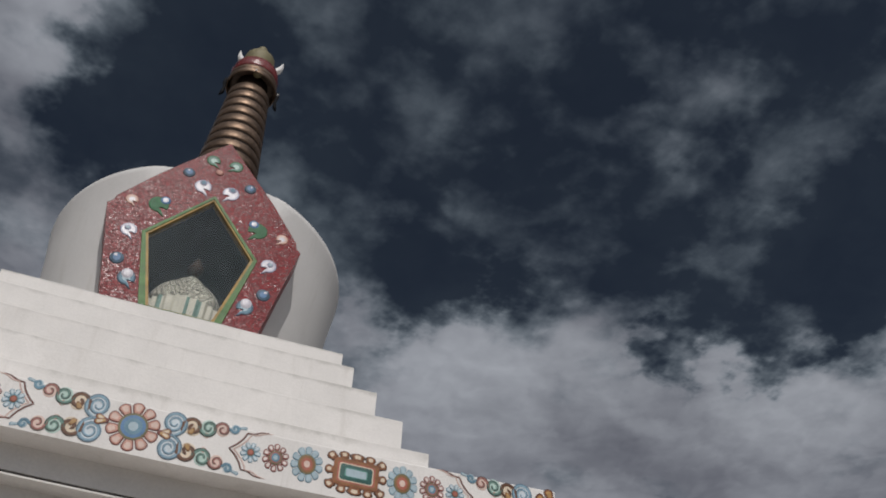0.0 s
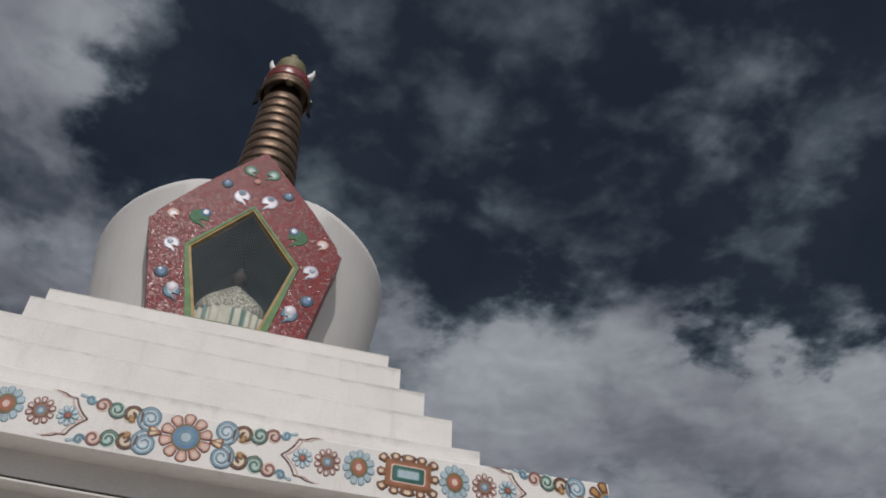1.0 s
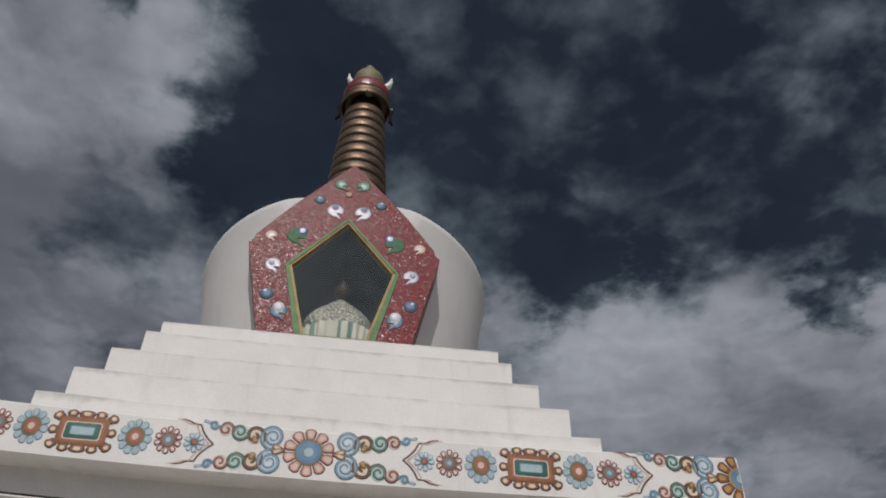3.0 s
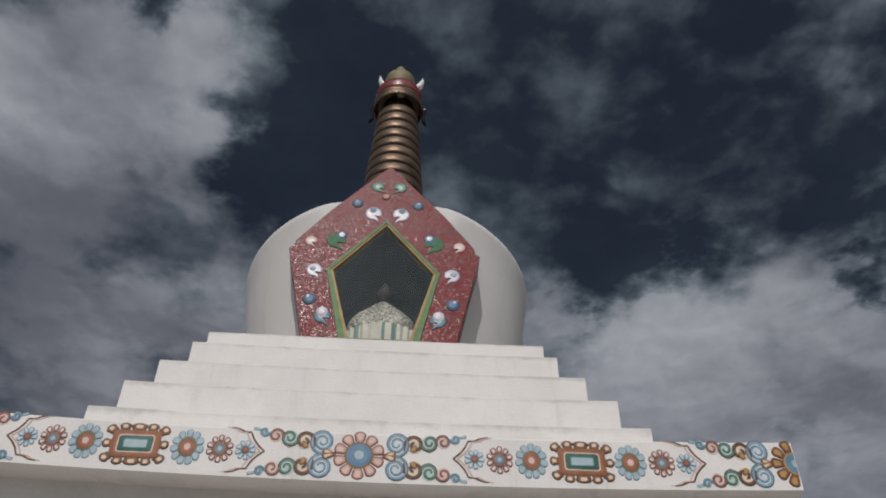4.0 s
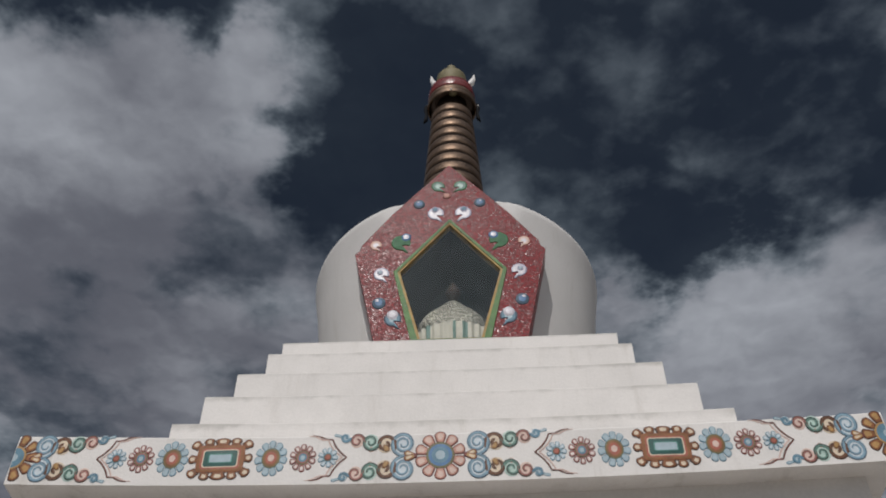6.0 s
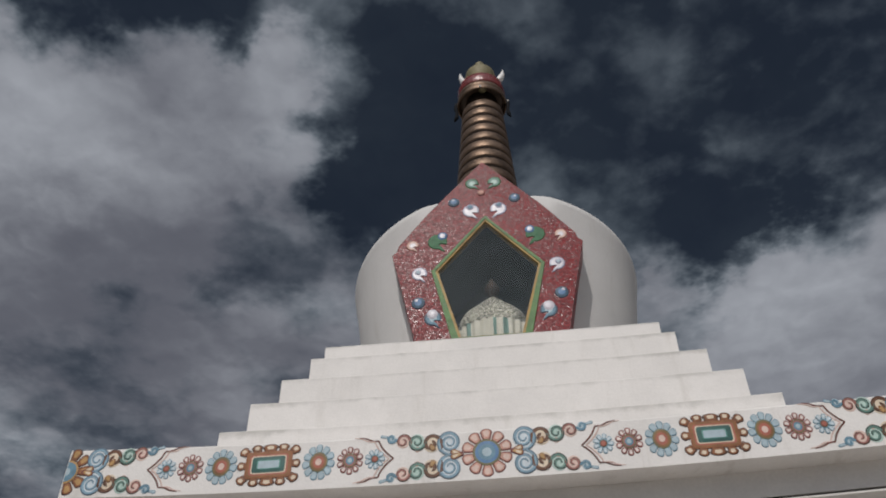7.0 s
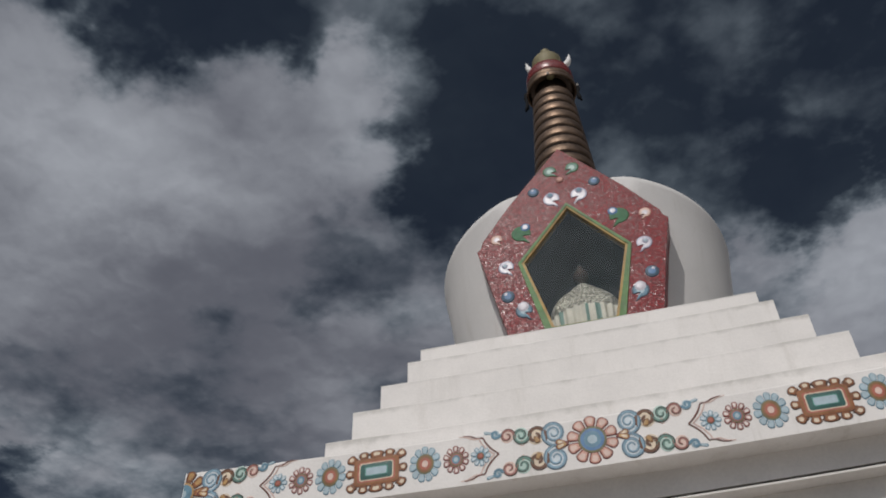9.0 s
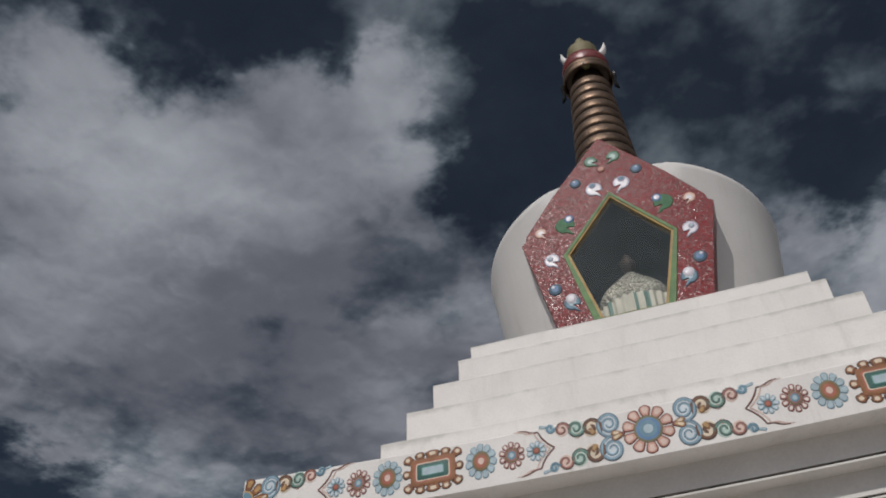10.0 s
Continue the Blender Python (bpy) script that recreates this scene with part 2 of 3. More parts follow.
red = mosaic("red_chip_mosaic", (0.085, 0.006, 0.009), (0.30, 0.026, 0.032), (0.42, 0.13, 0.13))
P = {
    "blue": paint("sky_blue_paint", (0.13, 0.25, 0.33), 0.55, 0.2, 12.0),
    "pale_blue": paint("pale_blue_paint", (0.40, 0.50, 0.55), 0.55, 0.15, 12.0),
    "deep_blue": paint("mid_blue_paint", (0.085, 0.19, 0.36), 0.5, 0.2, 12.0),
    "brown": paint("red_brown_paint", (0.095, 0.042, 0.024), 0.55, 0.25, 12.0),
    "maroon": paint("rose_brown_paint", (0.18, 0.05, 0.04), 0.55, 0.2, 12.0),
    "pink": paint("pink_paint", (0.58, 0.31, 0.24), 0.55, 0.15, 12.0),
    "pale_pink": paint("pale_pink_paint", (0.7, 0.52, 0.45), 0.55, 0.12, 12.0),
    "orange": paint("ochre_orange_paint", (0.27, 0.10, 0.038), 0.55, 0.25, 12.0),
    "cream": paint("cream_paint", (0.72, 0.6, 0.46), 0.55, 0.12, 12.0),
    "green": paint("sea_green_paint", (0.09, 0.27, 0.23), 0.55, 0.2, 12.0),
    "dark": paint("dark_green_paint", (0.028, 0.05, 0.04), 0.55, 0.25, 12.0),
    "coral": paint("coral_paint", (0.4, 0.12, 0.08), 0.55, 0.2, 12.0),
    "gold": paint("gold_ochre_paint", (0.46, 0.27, 0.1), 0.5, 0.2, 12.0),
    "white": paint("bright_white_paint", (0.58, 0.55, 0.60), 0.35, 0.1, 12.0),
    "slate": paint("slate_blue_paint", (0.06, 0.11, 0.16), 0.55, 0.2, 12.0),
    "white_blue": paint("milky_blue_paint", (0.60, 0.66, 0.70), 0.55, 0.12, 12.0),
    "white_pink": paint("milky_pink_paint", (0.74, 0.66, 0.62), 0.55, 0.12, 12.0),
    "ochre_dark": paint("burnt_ochre_paint", (0.26, 0.12, 0.045), 0.55, 0.25, 12.0),
    "brown_mid": paint("chestnut_paint", (0.15, 0.066, 0.034), 0.55, 0.25, 12.0),
    "sky": paint("faded_blue_paint", (0.24, 0.37, 0.46), 0.55, 0.2, 12.0),
    "slate_mid": paint("grey_blue_paint", (0.10, 0.17, 0.23), 0.55, 0.2, 12.0),
    "grey_green": paint("grey_green_paint", (0.13, 0.24, 0.20), 0.55, 0.2, 12.0),
    "mint": paint("mint_paint", (0.46, 0.60, 0.54), 0.55, 0.15, 12.0),
    "rose": paint("dusky_rose_paint", (0.34, 0.14, 0.12), 0.55, 0.2, 12.0),
    "rose_pale": paint("faded_rose_paint", (0.60, 0.44, 0.40), 0.55, 0.15, 12.0),
    "dark_teal": paint("deep_teal_paint", (0.025, 0.10, 0.085), 0.5, 0.2, 12.0),
    "olive": paint("olive_paint", (0.17, 0.16, 0.08), 0.55, 0.2, 12.0),
    "lilac": paint("lilac_grey_paint", (0.36, 0.35, 0.46), 0.4, 0.15, 12.0),
    "leaf": paint("leaf_green_paint", (0.035, 0.15, 0.06), 0.6, 0.3, 12.0),
}
pane = bpy.data.materials.new("window_glass")
pane.use_nodes = True
k = Tree(pane.node_tree)
clear = k.node("ShaderNodeBsdfTransparent", {"Color": (1.0, 1.0, 1.0, 1)})
sheen = k.node("ShaderNodeBsdfGlossy", {"Color": (0.34, 0.36, 0.34, 1), "Roughness": 0.015})
both = k.node("ShaderNodeMixShader", {0: 0.20, 1: clear.outputs[0], 2: sheen.outputs[0]})
k.tree.links.new(both.outputs[0], k.node("ShaderNodeOutputMaterial").inputs[0])


bare = bpy.data.materials.new("clear_glass_back")
bare.use_nodes = True
k = Tree(bare.node_tree)
k.tree.links.new(k.node("ShaderNodeBsdfTransparent", {"Color": (0.97, 0.98, 0.975, 1)}).outputs[0], k.node("ShaderNodeOutputMaterial").inputs[0])


# ---- mesh helpers ----
def part(name, bm, material, parent=None, label="", smooth=False, at=None):
    mesh = bpy.data.meshes.new(name)
    bmesh.ops.recalc_face_normals(bm, faces=bm.faces)
    bm.to_mesh(mesh)
    bm.free()
    for m in (material if isinstance(material, (list, tuple)) else [material]):
        mesh.materials.append(m)
    if smooth:
        mesh.polygons.foreach_set("use_smooth", [True] * len(mesh.polygons))
    ob = new(name, mesh)
    if parent:
        ob.parent = parent
    if at:
        ob.matrix_basis = at
    return tagged(ob, label)


def piece(name, mesh, parent, at):
    """Another object on a mesh that stands already."""
    ob = new(name, mesh)
    ob.parent = parent
    ob.matrix_basis = at
    return ob


def slab(half, z0, z1, bevel=0.012, jitter=0.0, bow=0.0):
    """A square course of masonry, centred on the axis, its edges a little rounded and uneven; bow: how it settles towards the middle."""
    bm = bmesh.new()
    n = 24
    ring = []
    for side in range(4):
        for i in range(n):
            s = -1 + 2 * i / n
            ring.append([(s, -1), (1, s), (-s, 1), (-1, -s)][side])
    levels = []
    for z, h in ((z0, half), (z1 - bevel, half), (z1 - bevel * 0.3, half - bevel * 0.3), (z1, half - bevel)):
        row = []
        for i, (x, y) in enumerate(ring):
            w = jitter * (noise.noise((x * 4.1, y * 4.1, half * 9)))
            row.append(bm.verts.new((x * h, y * h, z + w * (z > z0) - bow * (half * half - x * x * h * h))))
        levels.append(row)
    for a, b in zip(levels, levels[1:]):
        for i in range(len(a)):
            j = (i + 1) % len(a)
            bm.faces.new((a[i], a[j], b[j], b[i]))
    bm.faces.new(levels[0])
    bm.faces.new(levels[-1])
    return bm


def turned(profile, segments=64, wobble=0.0, close=True):
    """A surface of revolution from (radius, height) pairs."""
    bm = bmesh.new()
    rows = []
    for r, z in profile:
        row = []
        for i in range(segments):
            a = 2 * math.pi * i / segments
            d = r * (1 + wobble * noise.noise((math.cos(a) * 1.5, math.sin(a) * 1.5, z)))
            row.append(bm.verts.new((d * math.cos(a), d * math.sin(a), z)))
        rows.append(row)
    for a, b in zip(rows, rows[1:]):
        for i in range(segments):
            j = (i + 1) % segments
            bm.faces.new((a[i], a[j], b[j], b[i]))
    if close:
        bm.faces.new(rows[0])
        bm.faces.new(rows[-1])
    return bm


def smooth_curve(points, steps=6):
    """Catmull-Rom through the points."""
    out = []
    p = [points[0], *points, points[-1]]
    for i in range(1, len(p) - 2):
        for s in range(steps):
            t = s / steps
            out.append(tuple(0.5 * (2 * b + (c - a) * t + (2 * a - 5 * b + 4 * c - d) * t * t + (3 * b - a - 3 * c + d) * t ** 3)
                             for a, b, c, d in zip(p[i - 1], p[i], p[i + 1], p[i + 2])))
    return out + [points[-1]]


def bar(loop_a, loop_b, y0, y1, chamfer=0.0):
    """A closed frame between an outer and an inner outline (x, z), from depth y1 at the back to y0 in front."""
    bm = bmesh.new()
    n = len(loop_a)
    grid = []
    for loop, y in ((loop_a, y1), (loop_a, y0), (loop_b, y0 - chamfer), (loop_b, y1)):
        grid.append([bm.verts.new((x, y, z)) for x, z in loop])
    for a, b in zip(grid, grid[1:] + grid[:1]):
        for i in range(n):
            j = (i + 1) % n
            bm.faces.new((a[i], a[j], b[j], b[i]))
    return bm


# ---- ground ----
ground_bm = bmesh.new()
bmesh.ops.create_grid(ground_bm, x_segments=40, y_segments=40, size=900)
ground = tagged(part("ground", ground_bm, concrete), "pale dusty paved ground reaching to the horizon", "ground", kind="structure")

# ---- stupa ----
stupa = tagged(new("stupa"), "whitewashed stepped stupa with a round dome, painted cornice and gilt spire", "stupa")
# half width, foot, top, how far it settles, shift along x
STEPS = [(2.402, 5.97, 6.787, 0.006, 0.016), (2.212, 6.70, 7.218, 0.005, 0.0), (2.003, 7.14, 7.643, 0.0045, -0.012),
         (1.795, 7.56, 8.056, 0.004, -0.013), (1.686, 8.00, 8.290, 0.003, -0.015)]
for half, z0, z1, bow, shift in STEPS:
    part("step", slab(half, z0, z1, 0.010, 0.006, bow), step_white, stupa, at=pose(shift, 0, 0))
CORNICE, TOP, LOW, BOW = 3.222, 6.104, 5.680, 0.0077
part("cornice", slab(CORNICE, LOW, TOP, 0.014, 0.005, BOW), white, stupa, "white cornice board painted with flowers and scrolls")
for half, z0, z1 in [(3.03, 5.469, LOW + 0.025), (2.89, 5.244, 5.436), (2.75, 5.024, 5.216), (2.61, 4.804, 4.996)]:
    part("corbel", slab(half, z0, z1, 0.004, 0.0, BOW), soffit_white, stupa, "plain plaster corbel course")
    # thin strip whose dark colour is the shadow under the course
    part("joint", slab(half - 0.012, z0 - 0.018, z0, 0.002, 0.0, BOW), groove, stupa, "joint strip coloured dark for the shadow gap")
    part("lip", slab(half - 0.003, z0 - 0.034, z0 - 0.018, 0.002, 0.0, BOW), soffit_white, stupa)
part("body", slab(2.45, 0.9, 4.74, 0.01), white, stupa)
for half, z0, z1 in [(3.0, 0.6, 0.9), (3.3, 0.3, 0.6), (3.6, 0.0, 0.3)]:
    part("plinth", slab(half, z0, z1, 0.015), white, stupa)

# dome, open behind the niche's frame
DOME = smooth_curve([(1.46, 8.27), (1.565, 8.8), (1.645, 9.35), (1.71, 9.85), (1.758, 10.16), (1.770, 10.27), (1.740, 10.35), (1.63, 10.41),
                     (1.40, 10.495), (1.10, 10.60), (0.8, 10.70), (0.5, 10.80), (0.3, 10.84)], 5)
OUTER = [(0.0, 11.065), (0.40, 10.545), (0.66, 10.20), (0.985, 9.70), (1.005, 9.615), (1.053, 9.565), (1.035, 9.48), (0.972, 9.20), (0.782, 8.27)]
HOLE = [(0.0, 10.85), (0.39, 10.47), (0.66, 10.14), (0.95, 9.69), (0.96, 9.5), (0.9, 9.2), (0.72, 8.2)]


def inside_poly(x, z, poly):
    pts = poly + [(-a, b) for a, b in reversed(poly)]
    odd = False
    for (x0, z0), (x1, z1) in zip(pts, pts[1:] + pts[:1]):
        if (z0 > z) != (z1 > z) and x < x0 + (z - z0) / (z1 - z0) * (x1 - x0):
            odd = not odd
    return odd


dome_bm = turned(DOME, 128, 0.004)
gone = [f for f in dome_bm.faces if len(f.verts) == 4 and f.calc_center_median().y < -0.9
        and inside_poly(f.calc_center_median().x, f.calc_center_median().z, HOLE)]
bmesh.ops.delete(dome_bm, geom=gone, context="FACES")
for v in dome_bm.verts:
    if abs(v.co.x) < 1.0:
        v.co.y = max(v.co.y, -1.59)      # flattened where the niche's frame is built in
part("dome", dome_bm, dome_white, stupa, "smooth white dome swelling towards its shoulder", smooth=True, at=pose(0.022, -0.065, 0))


def mirrored(half_loop):
    """A closed outline from its half at x >= 0, top first."""
    return half_loop + [(-x, z) for x, z in reversed(half_loop) if x > 1e-6]


def between(a, b, n):
    return [(a[0] + (b[0] - a[0]) * i / n, a[1] + (b[1] - a[1]) * i / n) for i in range(n)]


FRONT = -1.667
PENT = [(0.0, 10.085), (0.614, 9.268), (0.412, 8.285)]
INNER = [(0.0, 10.037), (0.572, 9.264), (0.340, 8.29)]
GLASS = [(0.0, 10.003), (0.545, 9.264), (0.312, 8.30)]
inner9 = between(PENT[0], PENT[1], 4) + between(PENT[1], PENT[2], 4) + [PENT[2]]
frame_ob = part("niche_frame", bar(mirrored(OUTER), mirrored(inner9), FRONT, -1.05), red, stupa, "red painted relief frame round the niche")
part("green_trim", bar(mirrored(PENT), mirrored(INNER), FRONT - 0.012, -1.58, 0.0), green, frame_ob, "green painted inner moulding")
part("yellow_trim", bar(mirrored(INNER), mirrored(GLASS), FRONT - 0.004, -1.58, 0.0), gold, frame_ob, "yellow painted bead")
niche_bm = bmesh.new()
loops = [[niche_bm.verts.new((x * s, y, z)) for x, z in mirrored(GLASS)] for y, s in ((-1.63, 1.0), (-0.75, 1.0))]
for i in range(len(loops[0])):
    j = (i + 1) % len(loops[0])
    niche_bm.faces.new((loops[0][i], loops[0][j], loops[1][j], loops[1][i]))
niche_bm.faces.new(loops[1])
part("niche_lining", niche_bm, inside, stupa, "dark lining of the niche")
glass_bm = bmesh.new()
pent = [(x * 1.01, z) for x, z in mirrored(GLASS)]
a = [glass_bm.verts.new((x, -1.653, z)) for x, z in pent]
b = [glass_bm.verts.new((x, -1.647, z)) for x, z in pent]
glass_bm.faces.new(a), glass_bm.faces.new(b)
for i in range(len(a)):
    j = (i + 1) % len(a)
    glass_bm.faces.new((a[i], a[j], b[j], b[i]))
for f in glass_bm.faces:
    f.material_index = 0 if f.calc_center_median().y < -1.652 else 1
glass_ob = part("pane", glass_bm, [pane, bare], stupa, "reflecting five-sided glass pane")
glass_ob.visible_shadow = False

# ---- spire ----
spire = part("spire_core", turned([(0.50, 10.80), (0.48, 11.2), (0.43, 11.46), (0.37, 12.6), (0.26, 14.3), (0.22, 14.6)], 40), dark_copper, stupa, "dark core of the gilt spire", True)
for i in range(13):
    z, r, h = 11.445 + 0.2196 * i, 0.498 - 0.0145 * i, 0.176
    part("spire_ring", turned([(r - 0.10, z + 0.010), (r - 0.018, z), (r - 0.004, z + 0.010), (r, z + 0.03), (r - 0.009, z + h - 0.02), (r - 0.022, z + h - 0.004), (r - 0.10, z + h + 0.004)], 56),
         copper, spire, smooth=True)
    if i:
        # collar nearly fills the gap; the shade under the ring is its colour
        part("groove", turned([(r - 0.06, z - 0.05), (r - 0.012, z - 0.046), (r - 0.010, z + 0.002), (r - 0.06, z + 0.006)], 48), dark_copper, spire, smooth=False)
canopy = part("canopy", turned([(0.345, 14.56), (0.362, 14.455), (0.378, 14.445), (0.386, 14.46), (0.385, 14.53), (0.37, 14.55), (0.367, 14.565), (0.376, 14.58), (0.372, 14.645), (0.3, 14.66)], 56, 0.0, False),
              copper, stupa, "brown metal canopy ring on top of the spire", True)
part("canopy_underside", turned([(0.20, 14.555), (0.30, 14.535), (0.355, 14.545), (0.352, 14.58), (0.20, 14.59)], 48), umber, canopy, "brown painted underside", True)
part("boss", turned([(0.004, -0.03), (0.05, -0.022), (0.065, 0.0), (0.05, 0.022), (0.004, 0.03)], 16), brass, canopy, "small brass boss", True, at=pose(0.03, -0.30, 14.50))
part("neck", turned([(0.29, 14.30), (0.26, 14.34), (0.24, 14.58)], 40), dark_copper, canopy, "", True)
part("red_band", turned([(0.30, 14.65), (0.362, 14.655), (0.372, 14.70), (0.368, 14.80), (0.35, 14.90), (0.31, 14.95), (0.1, 14.96)], 56), cap_red, canopy, "dull red enamel band", True)
part("finial", turned([(0.20, 14.95), (0.235, 15.1), (0.245, 15.22), (0.235, 15.31), (0.19, 15.385), (0.12, 15.43), (0.085, 15.46), (0.082, 15.53), (0.088, 15.58), (0.07, 15.635), (0.03, 15.665), (0.004, 15.67)], 40),
     brass, canopy, "weathered brass bun-shaped finial", True)


def swept(points, radii, segments=8):
    """A round rod along a path of points, with a radius at each."""
    bm = bmesh.new()
    rows = []
    pts = [Vector(p) for p in points]
    for i, p in enumerate(pts):
        along = (pts[min(i + 1, len(pts) - 1)] - pts[max(i - 1, 0)]).normalized()
        side = along.cross(Vector((0.31, 0.87, 0.2))).normalized()
        other = along.cross(side)
        rows.append([bm.verts.new(p + radii[i] * (math.cos(a) * side + math.sin(a) * other))
                     for a in (2 * math.pi * s / segments for s in range(segments))])
    for a, b in zip(rows, rows[1:]):
        for s in range(segments):
            bm.faces.new((a[s], a[(s + 1) % segments], b[(s + 1) % segments], b[s]))
    bm.faces.new(rows[0]), bm.faces.new(rows[-1])
    return bm


for turn in (0, 180):
    m = pose(0.022, 0, 0, 0, 0, turn)
    part("horn", swept([(0.19, 0, 15.10), (0.25, 0, 15.13), (0.30, 0, 15.19), (0.335, 0, 15.29), (0.350, 0, 15.43)], [0.03, 0.05, 0.055, 0.038, 0.004]),
         horn_white, canopy, "white upturned horn ornament", True, at=m)
for turn in (0, 180):
    m = pose(0, 0, 0, 0, 0, turn)
    chain = part("pendant", swept([(0.36, 0, 14.60), (0.40, 0, 14.58), (0.41, 0, 14.48), (0.395, 0, 14.36), (0.405, 0, 14.24), (0.435, 0, 14.15)], [0.02, 0.03, 0.032, 0.022, 0.034, 0.012]),
                 iron, canopy, "black hanging bell pendant", True, at=m)
    part("stud", turned([(0.004, -0.018), (0.014, -0.01), (0.018, 0.0), (0.014, 0.01), (0.004, 0.018)], 10), horn_white, chain, "pale bead", True,
         at=pose(0.41, -0.025, 14.53))
part("stud", turned([(0.004, -0.018), (0.014, -0.01), (0.018, 0.0), (0.014, 0.01), (0.004, 0.018)], 10), horn_white, canopy, "pale bead", True,
     at=pose(0.0, -0.392, 14.475))

# ---- painted low relief ----
FACE = -CORNICE - 0.001


def puff(outline, height, mats, insets=(0.70, 0.42), lift=(1.0, 1.15)):
    """A thinly raised shape on an upright face, seen from -y: rim, body and heart each in their own colour."""
    height *= 0.3
    bm = bmesh.new()
    cx, cz = sum(p[0] for p in outline) / len(outline), sum(p[1] for p in outline) / len(outline)
    rows = [[bm.verts.new((x, 0.0, z)) for x, z in outline]]
    rows.append([bm.verts.new((cx + (x - cx) * 0.95, -height * 0.8, cz + (z - cz) * 0.95)) for x, z in outline])
    for s, l in zip(insets, lift):
        rows.append([bm.verts.new((cx + (x - cx) * s, -height * l, cz + (z - cz) * s)) for x, z in outline])
    n = len(outline)
    for r, (a, b) in enumerate(zip(rows, rows[1:])):
        for i in range(n):
            f = bm.faces.new((a[i], a[(i + 1) % n], b[(i + 1) % n], b[i]))
            f.material_index = min(max(r - 1, 0), len(mats) - 1)
    bm.faces.new(rows[-1]).material_index = len(mats) - 1
    return bm


def petal_outline(r0, r1, w0, w1):
    pts = [(-w0, r0), (-w1 * 0.82, r0 + (r1 - r0) * 0.35)]
    top = r1 - w1 * 0.75
    for i in range(9):
        a = math.pi * (1 - i / 8)
        pts.append((w1 * math.cos(a), top + w1 * 0.75 * math.sin(a)))
    return pts + [(w1 * 0.82, r0 + (r1 - r0) * 0.35), (w0, r0)]


def disc(rings, height, limit=None):
    """Concentric raised rings of paint; rings: (radius, colour index), outermost first."""
    bm = bmesh.new()
    n = 28
    rows = []
    for r, h, _ in rings:
        rows.append([bm.verts.new((r * math.cos(2 * math.pi * i / n), -h * height, r * math.sin(2 * math.pi * i / n))) for i in range(n)])
    for (a, b), (_, _, c) in zip(zip(rows, rows[1:]), rings):
        for i in range(n):
            bm.faces.new((a[i], a[(i + 1) % n], b[(i + 1) % n], b[i])).material_index = c
    bm.faces.new(rows[-1]).material_index = rings[-1][2]
    if limit is not None:
        for v in bm.verts:
            v.co.x = min(v.co.x, limit) if limit >= 0 else max(v.co.x, limit)
    return bm


def flower(x, z, count, r_in, r_out, stretch, petal_mats, heart_mats, heart, phase=0.0, label="", fill=0.92, skip=None, clip=None):
    bm = disc([(r_in * r, h, c) for r, h, c in heart], 0.006, clip)
    ob = part("painted_flower", bm, [P[m] for m in heart_mats], stupa, label, at=Matrix.LocRotScale((x, FACE, z), None, (1, 1, stretch)))
    w = math.pi * (r_in + r_out) * 0.54 / count * fill
    shared = None
    for i in range(count):
        a = 360 * i / count + phase
        if skip and skip(math.sin(radians(a))):
            continue
        turn = pose(0, 0.0 if not i % 2 else 0.0006, 0, 0, a, 0)
        if shared is None:
            first = part("petal", puff(petal_outline(r_in * 0.93, r_out, w * 0.55, w), 0.012, [P[m] for m in petal_mats], (0.76, 0.50)), [P[m] for m in petal_mats], ob, at=turn)
            shared = first.data
        else:
            piece("petal", shared, ob, turn)
    return ob


def dip(x):
    """How far the cornice lies above its middle at x."""
    return BOW * x * x


def ribbon(path, widths, height, split=0.0):
    """A tapering brush-stroke band along (x, z): one colour on the side to the right of its way, the other on the left."""
    bm = bmesh.new()
    rows = []
    n = len(path)
    for i, (x, z) in enumerate(path):
        x0, z0 = path[max(i - 1, 0)]
        x1, z1 = path[min(i + 1, n - 1)]
        l = math.hypot(x1 - x0, z1 - z0) or 1
        nx, nz = -(z1 - z0) / l, (x1 - x0) / l
        w = widths[i] / 2
        rows.append([bm.verts.new((x + nx * w * s, -y, z + nz * w * s)) for s, y in ((-1.0, 0), (-0.9, height), (split, height * 1.1), (0.9, height), (1.0, 0))])
    for a, b in zip(rows, rows[1:]):
        for s in range(4):
            bm.faces.new((a[s], a[s + 1], b[s + 1], b[s])).material_index = 0 if s < 2 else 1
    return bm


def spiral_path(cx, cz, radius, start, turns, curl, tail=None, squash=1.2):
    pts = []
    n = int(22 * turns)
    for i in range(n + 1):
        t = i / n
        r = radius * (1 - 0.80 * t ** 0.9)
        a = radians(start) + curl * 2 * math.pi * turns * t
        pts.append((cx + r * math.cos(a), cz + r * squash * math.sin(a)))
    if tail:
        (ex, ez), (sx, sz), (qx, qz) = tail, pts[0], pts[1]
        lead = []
        for i in range(6):
            t = i / 6
            mx, mz = sx + (sx - qx) * 1.6, sz + (sz - qz) * 1.6
            lead.append(((1 - t) ** 2 * ex + 2 * t * (1 - t) * mx + t * t * sx, (1 - t) ** 2 * ez + 2 * t * (1 - t) * mz + t * t * sz))
        pts = lead + pts
    return pts


